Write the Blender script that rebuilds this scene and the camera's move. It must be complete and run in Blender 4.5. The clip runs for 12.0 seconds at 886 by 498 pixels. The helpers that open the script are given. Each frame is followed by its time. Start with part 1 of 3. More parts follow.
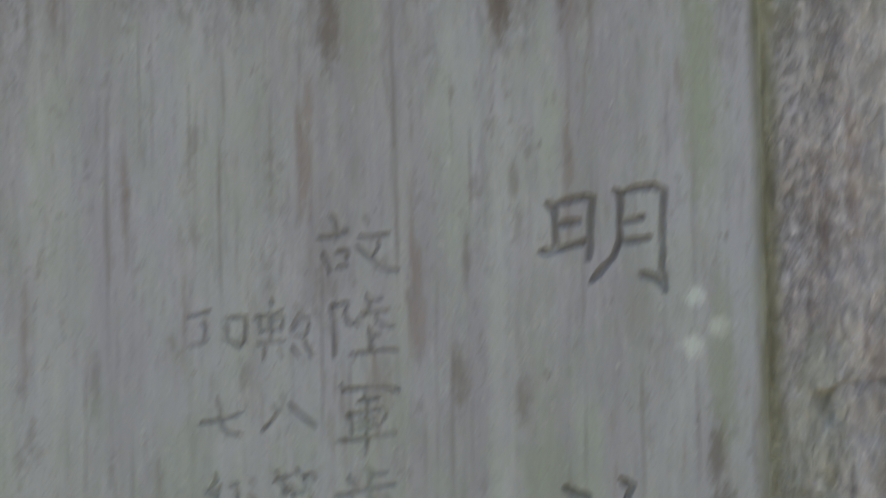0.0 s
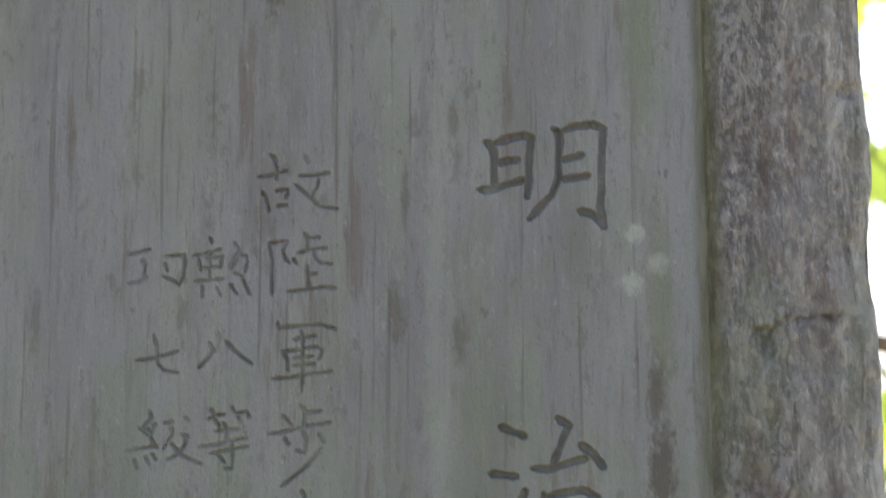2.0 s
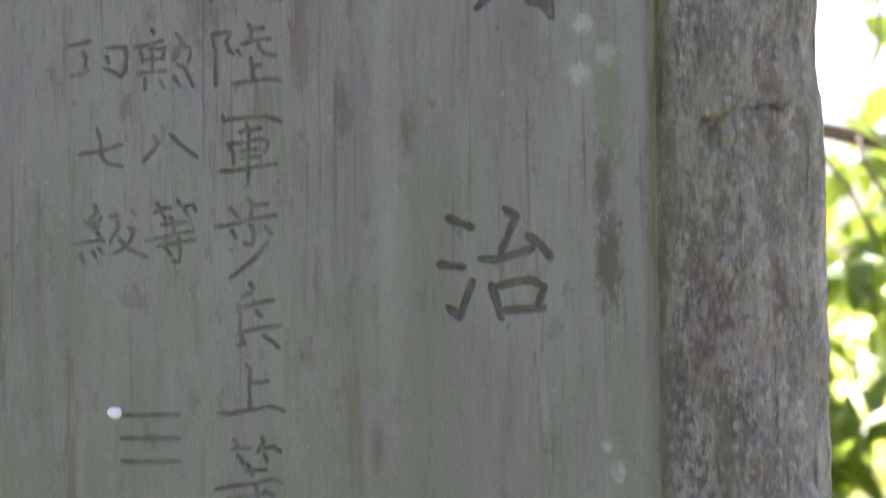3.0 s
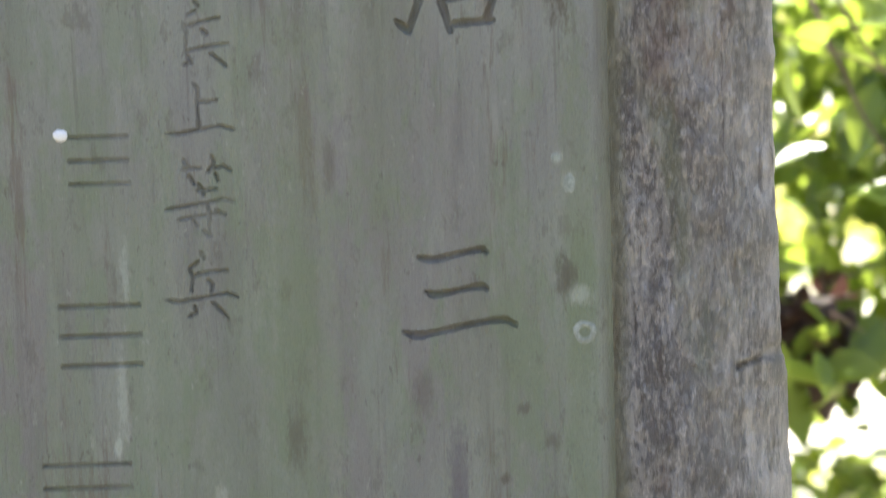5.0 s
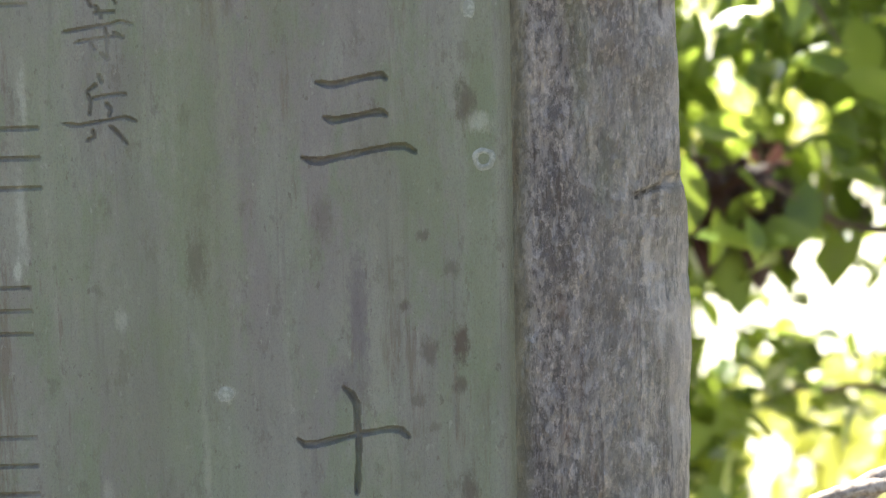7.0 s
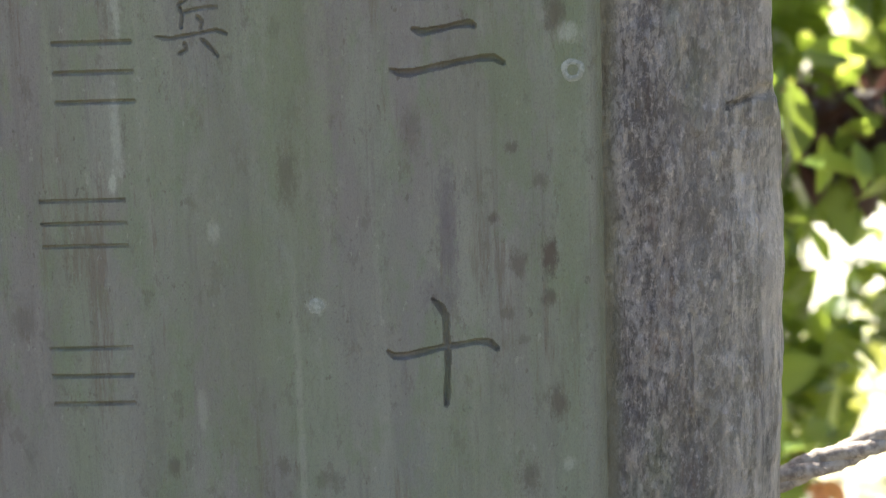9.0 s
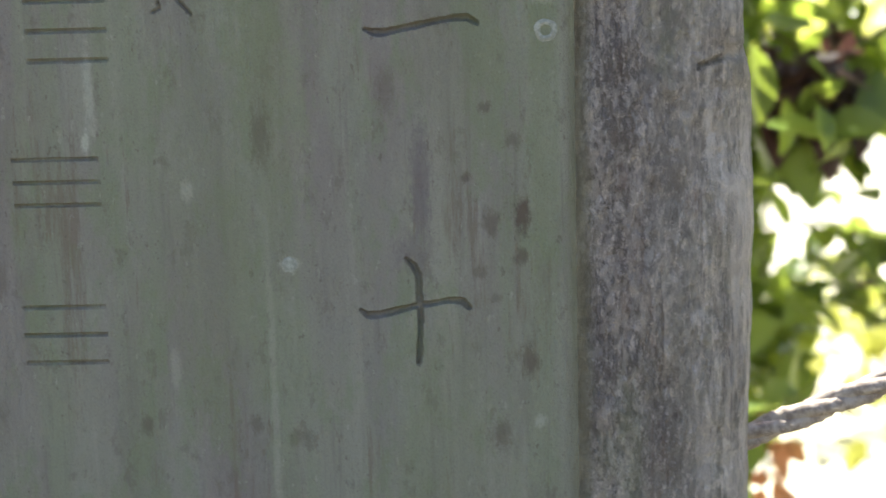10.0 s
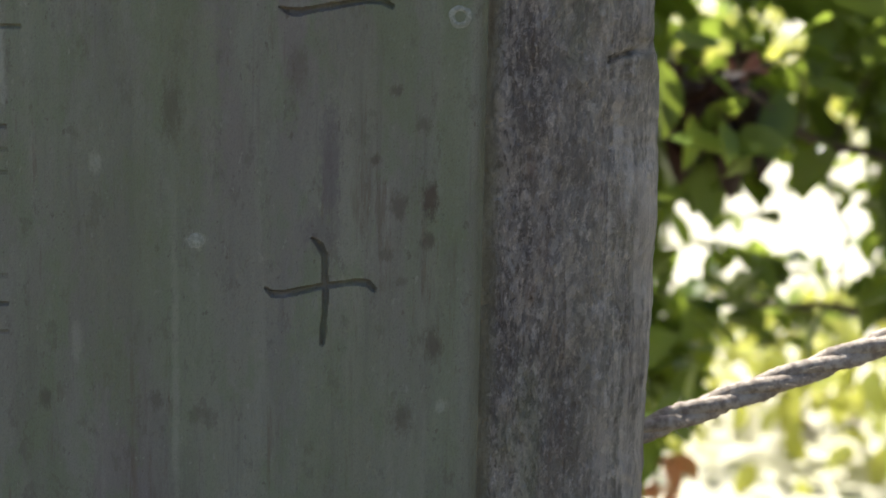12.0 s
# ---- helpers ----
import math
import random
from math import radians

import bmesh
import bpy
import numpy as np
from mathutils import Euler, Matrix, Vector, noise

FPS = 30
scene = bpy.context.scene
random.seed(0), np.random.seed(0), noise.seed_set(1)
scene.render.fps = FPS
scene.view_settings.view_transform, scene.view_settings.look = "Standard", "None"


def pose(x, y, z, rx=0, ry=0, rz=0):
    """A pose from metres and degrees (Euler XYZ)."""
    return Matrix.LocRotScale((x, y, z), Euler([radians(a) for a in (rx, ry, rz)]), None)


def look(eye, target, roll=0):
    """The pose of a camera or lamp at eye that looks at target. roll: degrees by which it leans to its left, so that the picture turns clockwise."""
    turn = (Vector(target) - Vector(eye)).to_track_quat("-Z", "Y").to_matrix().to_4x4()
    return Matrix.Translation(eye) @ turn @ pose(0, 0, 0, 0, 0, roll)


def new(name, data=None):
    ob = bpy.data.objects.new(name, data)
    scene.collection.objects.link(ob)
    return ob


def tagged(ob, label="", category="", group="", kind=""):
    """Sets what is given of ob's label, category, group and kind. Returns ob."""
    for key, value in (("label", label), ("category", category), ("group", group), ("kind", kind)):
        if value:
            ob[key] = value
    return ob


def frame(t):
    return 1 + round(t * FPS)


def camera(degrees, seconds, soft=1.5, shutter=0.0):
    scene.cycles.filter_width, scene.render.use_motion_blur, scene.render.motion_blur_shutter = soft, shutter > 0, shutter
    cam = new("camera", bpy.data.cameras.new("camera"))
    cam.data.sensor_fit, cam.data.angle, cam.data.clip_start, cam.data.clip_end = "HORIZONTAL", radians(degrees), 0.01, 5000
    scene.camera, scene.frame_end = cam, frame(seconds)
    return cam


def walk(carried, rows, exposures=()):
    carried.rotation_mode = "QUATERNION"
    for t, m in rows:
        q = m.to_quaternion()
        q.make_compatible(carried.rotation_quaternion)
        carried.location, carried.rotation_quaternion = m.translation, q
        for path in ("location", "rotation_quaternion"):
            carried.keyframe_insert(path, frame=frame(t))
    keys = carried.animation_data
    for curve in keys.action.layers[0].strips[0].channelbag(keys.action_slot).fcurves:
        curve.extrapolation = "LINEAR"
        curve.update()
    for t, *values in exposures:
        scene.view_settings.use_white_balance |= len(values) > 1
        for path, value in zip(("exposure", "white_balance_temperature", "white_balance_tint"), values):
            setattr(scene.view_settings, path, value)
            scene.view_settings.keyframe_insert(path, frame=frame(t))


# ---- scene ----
cam = camera(29.50, 12.0, soft=1.25, shutter=0.4)
cam.data.dof.use_dof, cam.data.dof.focus_distance, cam.data.dof.aperture_fstop = True, 1.5, 3.6
PATH = [
    (0, look((-0.2134, -1.5009, 1.6685), (-0.3097, 0.4946, 1.7617), -0.90)),
    (0.2, look((-0.2018, -1.5020, 1.6759), (-0.3877, 0.4886, 1.6239), -1.93)),
    (0.4, look((-0.1580, -1.4842, 1.6752), (-0.4260, 0.4919, 1.5222), -1.63)),
    (0.5, look((-0.1376, -1.4822, 1.6764), (-0.4037, 0.4987, 1.6040), -1.38)),
    (0.6, look((-0.1180, -1.4838, 1.6727), (-0.3622, 0.5005, 1.7298), -1.44)),
    (0.7, look((-0.0987, -1.4819, 1.6588), (-0.3196, 0.4934, 1.8810), -1.06)),
    (0.8, look((-0.0770, -1.4751, 1.6218), (-0.3055, 0.4728, 2.0138), -0.53)),
    (1, look((-0.0438, -1.4351, 1.5048), (-0.2862, 0.4464, 2.1383), -0.99)),
    (1.2, look((-0.0352, -1.4405, 1.4442), (-0.2883, 0.4330, 2.0968), -0.36)),
    (1.5, look((-0.0700, -1.4529, 1.4738), (-0.2940, 0.4683, 1.9827), -0.08)),
    (2, look((-0.0831, -1.4648, 1.4589), (-0.2818, 0.5026, 1.7587), -0.15)),
    (2.5, look((-0.0852, -1.4660, 1.4558), (-0.2302, 0.5160, 1.6802), 0.15)),
    (2.7, look((-0.0785, -1.4617, 1.4643), (-0.2293, 0.5269, 1.6148), -0.26)),
    (4.3, look((-0.1773, -1.4578, 1.4620), (-0.1849, 0.5378, 1.3295), -2.34)),
    (4.5, look((-0.1599, -1.4622, 1.4279), (-0.1644, 0.5335, 1.2969), -2.27)),
    (5, look((-0.1606, -1.4672, 1.3949), (-0.1432, 0.5229, 1.1969), -1.72)),
    (5.5, look((-0.1055, -1.4689, 1.3286), (-0.1275, 0.5159, 1.0829), -1.86)),
    (6, look((-0.1318, -1.4700, 1.3594), (-0.1277, 0.5162, 1.1249), -1.59)),
    (6.5, look((-0.1103, -1.4747, 1.3197), (-0.0857, 0.5086, 1.0631), -1.30)),
    (6.7, look((-0.1002, -1.4768, 1.3158), (-0.0594, 0.5026, 1.0318), -1.21)),
    (8.3, look((-0.0535, -1.4809, 1.2913), (-0.1523, 0.4919, 0.9779), -1.88)),
    (8.5, look((-0.0562, -1.4823, 1.2884), (-0.1672, 0.4862, 0.9529), -1.90)),
    (9, look((-0.0584, -1.4831, 1.2799), (-0.1718, 0.4826, 0.9288), -1.88)),
    (9.5, look((-0.0710, -1.4916, 1.2718), (-0.1772, 0.4679, 0.8860), -1.94)),
    (10, look((-0.0744, -1.4931, 1.2764), (-0.1350, 0.4670, 0.8834), -1.55)),
    (10.5, look((-0.0628, -1.5030, 1.2684), (-0.0493, 0.4524, 0.8489), -0.88)),
    (11, look((-0.0419, -1.5035, 1.2559), (0.0395, 0.4544, 0.8557), -0.20)),
    (11.5, look((-0.0421, -1.5175, 1.2331), (0.0019, 0.4539, 0.8991), -0.06)),
    (12, look((-0.0801, -1.5106, 1.2362), (-0.0224, 0.4563, 0.8784), 1.28)),
]
EXPOSURES = [(0.0, 2.75, 6150, 12.5), (0.5, 2.75, 6150, 12.5), (1.0, 2.65, 6150, 12.5), (1.5, 2.45, 6150, 12.5), (2.5, 2.4, 6200, 12.5),
             (5.0, 2.66, 6300, 12), (6.6, 2.58, 6300, 12), (8.4, 2.26, 6300, 12.5), (9.5, 2.36, 6300, 12.5), (10.5, 2.12, 6250, 12), (11.2, 1.6, 6250, 12), (12.0, 1.38, 6250, 12)]
walk(cam, PATH, EXPOSURES)
# ---------------------------------------------------------------- light
world = bpy.data.worlds.new("sky")
scene.world = world
world.use_nodes = True
wn = world.node_tree.nodes
wl = world.node_tree.links
sky = wn.new("ShaderNodeTexSky")
sky.sky_type = "NISHITA"
sky.sun_disc = False
sky.dust_density = 4.0
sky.sun_elevation = radians(56)
sky.sun_rotation = radians(-20)
wn["Background"].inputs["Strength"].default_value = 0.075
wl.new(sky.outputs[0], wn["Background"].inputs["Color"])
sun_data = bpy.data.lights.new("sun", "SUN")
sun_data.energy = 5.0
sun_data.angle = radians(0.6)
sun_data.color = (1.0, 0.95, 0.84)
sun = new("sun", sun_data)
sun.matrix_world = look((-1.9, 5.2, 8.3), (0, 0, 0))


# ---------------------------------------------------------------- materials
class Mat:
    """A small node builder."""

    def __init__(self, name, rough=0.85):
        self.m = bpy.data.materials.new(name)
        self.m.use_nodes = True
        self.n, self.l = self.m.node_tree.nodes, self.m.node_tree.links
        self.b = self.n["Principled BSDF"]
        self.b.inputs["Roughness"].default_value = rough
        self.b.inputs["Specular IOR Level"].default_value = 0.25
        self.co = self.n.new("ShaderNodeTexCoord").outputs["Object"]

    def link(self, a, b):
        self.l.new(a, b)

    def math(self, op, a, b=0.0, clamp=False):
        k = self.n.new("ShaderNodeMath")
        k.operation, k.use_clamp = op, clamp
        for i, v in enumerate((a, b)):
            if isinstance(v, (int, float)):
                k.inputs[i].default_value = v
            else:
                self.l.new(v, k.inputs[i])
        return k.outputs[0]

    def noise(self, scale, detail=4.0, stretch=(1, 1, 1), rough=0.55, offset=0.0):
        mp = self.n.new("ShaderNodeMapping")
        mp.inputs["Scale"].default_value = stretch
        mp.inputs["Location"].default_value = (offset, offset * 0.7, offset * 1.3)
        self.l.new(self.co, mp.inputs["Vector"])
        t = self.n.new("ShaderNodeTexNoise")
        t.inputs["Scale"].default_value, t.inputs["Detail"].default_value = scale, detail
        t.inputs["Roughness"].default_value = rough
        self.l.new(mp.outputs[0], t.inputs["Vector"])
        return t.outputs["Fac"]

    def ramp(self, f, lo, hi, smooth=True):
        r = self.n.new("ShaderNodeMapRange")
        r.interpolation_type = "SMOOTHSTEP" if smooth else "LINEAR"
        r.inputs["From Min"].default_value, r.inputs["From Max"].default_value = lo, hi
        self.l.new(f, r.inputs["Value"])
        return r.outputs[0]

    def mix(self, f, a, b):
        x = self.n.new("ShaderNodeMix")
        x.data_type = "RGBA"
        if isinstance(f, (int, float)):
            x.inputs[0].default_value = f
        else:
            self.l.new(f, x.inputs[0])
        for i, c in ((6, a), (7, b)):
            if isinstance(c, tuple):
                x.inputs[i].default_value = (*c, 1)
            else:
                self.l.new(c, x.inputs[i])
        return x.outputs[2]

    def away(self, x, z, a, h):
        """Distance from (x, z) in half widths a and half heights h."""
        v, r = self.n.new("ShaderNodeVectorMath"), self.n.new("ShaderNodeVectorMath")
        v.operation, r.operation = "MULTIPLY_ADD", "LENGTH"
        v.inputs[1].default_value, v.inputs[2].default_value = (1 / a, 0, 1 / h), (-x / a, 0, -z / h)
        self.l.new(self.co, v.inputs[0])
        self.l.new(v.outputs[0], r.inputs[0])
        return r.outputs["Value"]

    def axis(self, k):
        s = self.n.new("ShaderNodeSeparateXYZ")
        self.l.new(self.co, s.inputs[0])
        return s.outputs[k]

    def color(self, c):
        if isinstance(c, tuple):
            self.b.inputs["Base Color"].default_value = (*c, 1)
        else:
            self.l.new(c, self.b.inputs["Base Color"])

    def bump(self, h, strength, dist):
        k = self.n.new("ShaderNodeBump")
        k.inputs["Strength"].default_value, k.inputs["Distance"].default_value = strength, dist
        self.l.new(h, k.inputs["Height"])
        self.l.new(k.outputs[0], self.b.inputs["Normal"])


# stains on the face: (x, z, half width, half height, strength)
SPOTS = [(-0.049, 1.007, .008, .020, .9), (-0.077, 1.000, .009, .013, .6), (-0.049, .968, .007, .009, .7), (-0.044, .871, .009, .018, .7),
         (-0.071, .801, .011, .017, .5), (-0.041, 1.222, .010, .022, .7), (-0.098, 1.041, .005, .006, .7), (-0.080, 1.105, .006, .006, .6),
         (-0.055, 1.075, .009, .008, .5), (-0.26, .80, .012, .010, .35), (-0.53, .955, .014, .02, .4), (-0.40, .815, .006, .012, .6),
         (-0.088, .955, .008, .006, .45), (-0.072, .93, .006, .005, .4), (-0.57, .88, .02, .03, .45), (-.298, .815, .008, .010, .5)]
RUNS = [(-0.047, 1.552, .008, .035, .7), (-0.043, 1.485, .012, .05, .8), (-0.232, 1.96, .010, .040, .95), (-0.177, 1.99, .007, .05, .8),
        (-0.169, 1.122, .010, .022, .4), (-0.282, 1.085, .010, .030, .5), (-0.272, 1.623, .008, .03, .6), (-0.217, 1.602, .008, .025, .5),
        (-0.245, 1.325, .006, .025, .6), (-0.385, 1.945, .010, .045, .75), (-0.47, 1.985, .008, .035, .6), (-.50, 2.106, .25, .016, .85),
        (-.22, 2.108, .13, .010, .75), (-0.265, 1.73, .004, .03, .5), (-0.222, 1.80, .005, .02, .5), (-.60, 1.62, .005, .03, .4)]
GREEN = [(-.055, 1.90, .018, .13, .6), (-.27, 1.2, .035, .28, .45), (-.04, 1.63, .012, .09, .6), (-.03, 1.2, .014, .35, .4), (-.33, 1.0, .05, .2, .4),
         (-.36, 1.95, .02, .08, .4), (-.10, 1.15, .05, .12, .3), (-.12, .80, .06, .15, .3), (-.20, 1.42, .03, .2, .35), (-.48, 1.8, .04, .12, .2)]
PURPLE = [(-0.139, 1.035, .010, .060, .7), (-0.148, .975, .018, .02, .5)]
PALE = [(-0.0285, 1.2045, .012, .009, .6), (-0.064, 1.693, .010, .010, .7), (-0.043, 1.666, .010, .010, .5), (-0.066, 1.649, .009, .010, .7), (-0.046, 1.327, .005, .006, .5),
        (-0.036, 1.304, .006, .010, .45), (-0.261, .965, .009, .008, .7), (-0.034, .814, .006, .007, .45),
        (-0.427, 1.235, .004, .03, .5), (-0.434, 1.125, .005, .05, .5), (-0.440, 1.083, .004, .012, .8), (-0.35, 1.035, .006, .012, .4), (-0.37, .87, .006, .02, .3),
        (-0.345, 2.097, .009, .006, .45), (-0.46, 2.105, .009, .006, .6), (-0.62, 2.12, .014, .007, .6), (-0.312, 2.10, .005, .004, .6),
        (-0.236, 1.60, .012, .3, .20), (-0.25, 1.25, .01, .3, .13), (-0.28, .85, .004, .15, .25)]


def stone(name, border=False):
    """Weathered grey-green slab: streaks, blotches, lichen and moss; the rim also has painted side light."""
    M = Mat(name, 0.88)
    X, Z = M.axis(0), M.axis(2)
    streak = M.noise(42, 6, (1, 1, 0.075), 0.66)
    fine = M.noise(190, 5, (1, 1, 0.13), 0.68, 3.1)
    broad = M.noise(5, 4, (1, 1, 0.30), 0.5, 7.7)
    grit = M.noise(900, 2, (1, 1, 0.5), 0.6)
    if border:
        c = M.mix(M.ramp(broad, .35, .65), (.288, .277, .272), (.262, .258, .225))
        big = M.noise(24, 7, (1, 1, 0.32), 0.74, 2.2)
        c = M.mix(M.math("MULTIPLY", M.ramp(big, .48, .62), .50), c, (.145, .128, .122))
        # dark speckle, with the shade of the pits put into the same colour
        blot = M.noise(150, 8, (1, 1, 0.5), 0.80, 2.9)
        speckle_shade = M.ramp(M.math("ADD", M.math("MULTIPLY", blot, .7), M.math("MULTIPLY", M.noise(30, 4, (1, 1, .2), .6, 14.0), .3)), .48, .56)
        near = M.math("ADD", .26, M.math("MULTIPLY", M.ramp(M.math("ADD", X, M.math("MULTIPLY", M.math("SUBTRACT", M.noise(25, 4, (1, 1, .2), .6, 44.0), .5), .12)), .095, .035), .72))
        c = M.mix(M.math("MULTIPLY", M.math("MULTIPLY", speckle_shade, near), .72), c, (.088, .080, .080))
        pale = M.noise(170, 6, (1, 1, 0.55), 0.78, 9.2)
        c = M.mix(M.math("MULTIPLY", M.ramp(pale, .52, .61), .66), c, (.46, .44, .43))
        wash = M.noise(46, 7, (1, 1, 0.20), 0.74, 19.2)
        c = M.mix(M.math("MULTIPLY", M.ramp(wash, .50, .64), .6), c, (.42, .40, .375))
        # outer streaks paled so that light from the right is in the colour
        side_light = M.math("MULTIPLY", M.ramp(M.math("ADD", X, M.math("MULTIPLY", M.math("SUBTRACT", M.noise(50, 5, (1, 1, .06), .65, 71.0), .5), .10)), .085, .125), M.ramp(M.noise(75, 6, (1, 1, .13), .74, 73.0), .42, .58))
        c = M.mix(M.math("MULTIPLY", side_light, .75), c, (.50, .48, .455))
        vein = M.noise(95, 5, (1, 1, .07), .7, 29.0)
        c = M.mix(M.math("MULTIPLY", M.ramp(vein, .58, .68), .6), c, (.11, .095, .09))
        skin = M.ramp(M.math("ADD", X, M.math("MULTIPLY", M.math("SUBTRACT", M.noise(40, 6, (1, 1, .15), .7, 81.0), .5), .03)), .020, .004)
        skin = M.math("MULTIPLY", skin, M.ramp(X, -.014, -.004))
        c = M.mix(M.math("MULTIPLY", skin, .72), c, (.215, .218, .182))
        brn = M.noise(18, 6, (1, 1, 0.22), 0.72, 5.5)
        c = M.mix(M.math("MULTIPLY", M.ramp(brn, .54, .66), .55), c, (.165, .118, .10))
        film = M.math("MULTIPLY", M.ramp(X, .075, .0), M.ramp(Z, 1.80, 1.98))
        c = M.mix(M.math("MULTIPLY", film, M.math("MULTIPLY", M.ramp(M.noise(28, 6, (1, 1, .35), .7, 17.0), .36, .58), .6)), c, (.235, .262, .185))
        grn = M.noise(12, 5, (1, 1, 0.30), 0.65, 12.5)
        c = M.mix(M.math("MULTIPLY", M.ramp(grn, .52, .66), .45), c, (.225, .25, .17))
    else:
        low = M.ramp(Z, 1.75, 1.15)
        tone = M.mix(low, (.285, .275, .285), (.268, .275, .235))
        c = M.mix(M.ramp(broad, .38, .62), tone, M.mix(low, (.238, .222, .230), (.246, .228, .222)))
        wide = M.noise(15, 4, (1, 1, 0.05), 0.6, 27.0)
        c = M.mix(M.math("MULTIPLY", M.ramp(wide, .50, .66), .4), c, (.325, .328, .285))
        c = M.mix(M.math("MULTIPLY", M.ramp(streak, .54, .70), .38), c, (.36, .36, .325))
        c = M.mix(M.math("MULTIPLY", M.ramp(streak, .46, .32), .45), c, (.165, .148, .148))
        worn = M.math("SUBTRACT", 1.0, M.math("MULTIPLY", low, .66))
        c = M.mix(M.math("MULTIPLY", M.math("MULTIPLY", M.ramp(fine, .55, .70), .42), worn), c, (.145, .122, .112))
        c = M.mix(M.math("MULTIPLY", M.math("MULTIPLY", M.ramp(fine, .45, .32), .32), worn), c, (.37, .365, .345))
        veil = M.noise(19, 5, (1, 1, .11), .6, 47.0)
        c = M.mix(M.math("MULTIPLY", M.math("MULTIPLY", M.ramp(veil, .46, .60), low), .55), c, (.232, .262, .188))
        lilac = M.noise(13, 4, (1, 1, .14), .6, 61.0)
        c = M.mix(M.math("MULTIPLY", M.ramp(lilac, .53, .64), .38), c, (.225, .205, .222))
        patch = M.noise(17, 8, (1, 1, 0.26), 0.74, 51.0)
        c = M.mix(M.math("MULTIPLY", M.ramp(patch, .53, .64), .36), c, (.18, .165, .155))
        c = M.mix(M.math("MULTIPLY", M.ramp(patch, .47, .38), .4), c, (.30, .315, .275))
        algae = M.noise(24, 7, (1, 1, 0.40), 0.72, 57.0)
        c = M.mix(M.math("MULTIPLY", M.ramp(algae, .48, .60), M.math("ADD", .18, M.math("MULTIPLY", low, .35))), c, (.205, .245, .155))
        dirt2 = M.noise(42, 6, (1, 1, 0.5), 0.72, 63.0)
        c = M.mix(M.math("MULTIPLY", M.ramp(dirt2, .57, .65), .45), c, (.15, .13, .115))
        rust = M.noise(34, 6, (1, 1, 0.10), 0.7, 21.0)
        c = M.mix(M.math("MULTIPLY", M.ramp(rust, .57, .66), .55), c, (.165, .122, .10))
        spk = M.noise(85, 4, (1, 1, 0.5), 0.65, 33.0)
        c = M.mix(M.math("MULTIPLY", M.ramp(spk, .66, .72), .55), c, (.125, .10, .09))
        dots = M.noise(300, 3, (1, 1, 0.6), 0.6, 83.0)
        c = M.mix(M.math("MULTIPLY", M.ramp(dots, .64, .72), .40), c, (.10, .085, .078))
        chips = M.noise(130, 5, (1, 1, 0.45), 0.7, 95.0)
        c = M.mix(M.math("MULTIPLY", M.ramp(chips, .62, .68), .5), c, (.37, .375, .34))
        line = M.noise(120, 3, (1, 1, 0.025), 0.55, 91.0)
        c = M.mix(M.math("MULTIPLY", M.ramp(line, .60, .70), M.math("MULTIPLY", worn, .55)), c, (.13, .108, .098))
        # mottled crust under the upper rim
        mott = M.noise(105, 7, (1, 1, 0.42), 0.78, 4.4)
        edge = M.math("ADD", Z, M.math("MULTIPLY", M.math("SUBTRACT", M.noise(20, 5, (1, 1, .22), .65, 8.0), .5), .50))
        band = M.ramp(edge, 1.91, 2.05)
        crust = M.mix(M.ramp(mott, .40, .60), (.29, .285, .29), (.13, .115, .105))
        crust = M.mix(M.math("MULTIPLY", M.ramp(M.noise(26, 5, (1, 1, .3), .65, 40.0), .5, .62), .5), crust, (.145, .115, .098))
        c = M.mix(M.math("MULTIPLY", band, .76), c, crust)
    # moss along the joint
    wob = M.math("MULTIPLY", M.math("SUBTRACT", M.noise(30, 6, (1, 1, .12), .72, 1.7), .5), .016)
    dx = M.math("ABSOLUTE", M.math("ADD", M.math("ADD", X, -.001), wob))
    moss = M.math("MULTIPLY", M.ramp(dx, .017, .001), M.ramp(M.noise(34, 6, (1, 1, .12), .75, 6.1), .22, .50))
    c = M.mix(M.math("MULTIPLY", moss, M.math("ADD", .55, M.math("MULTIPLY", M.ramp(Z, 1.35, 1.65), .33))), c, M.mix(M.ramp(M.noise(90, 5, (1, 1, .12), .7), .4, .6), (.105, .098, .052), (.185, .18, .115)))
    if not border:
        for spots, col in ((GREEN, (.205, .225, .148)), (SPOTS + RUNS, (.115, .092, .075)), (PURPLE, (.17, .145, .165)), (PALE, (.46, .47, .42))):
            rag = M.math("MULTIPLY", M.math("SUBTRACT", M.noise(150, 6, (1, 1, .45), .78, 15.0), .5), 3.2)
            total = None
            for x, z, a, h, s in spots:
                r = M.away(x, z, a, h)
                f = M.math("MULTIPLY", M.ramp(M.math("ADD", r, rag), 1.30, .35), s)
                total = f if total is None else M.math("MAXIMUM", total, f)
            c = M.mix(total, c, col)
        # darkens the cuts: soiling and groove shade share one painted tone
        grime = M.math("MULTIPLY", M.ramp(M.noise(45, 4, (1, 1, 1), .6, 2.0), .22, .60), 0.0)
        grime.node.name = "grime"
        c = M.mix(grime, c, (.07, .052, .042))
    c = M.mix(M.math("MULTIPLY", M.ramp(grit, .4, .75), .22), c, (.09, .085, .08))
    tint = M.n.new("ShaderNodeMix")
    tint.data_type, tint.blend_type = "RGBA", "MULTIPLY"
    tint.inputs[0].default_value = 1.0
    M.l.new(c, tint.inputs[6])
    tint.inputs[7].default_value = (1.88, 1.81, 1.71, 1) if border else (.925, .94, .885, 1)
    M.color(tint.outputs[2])
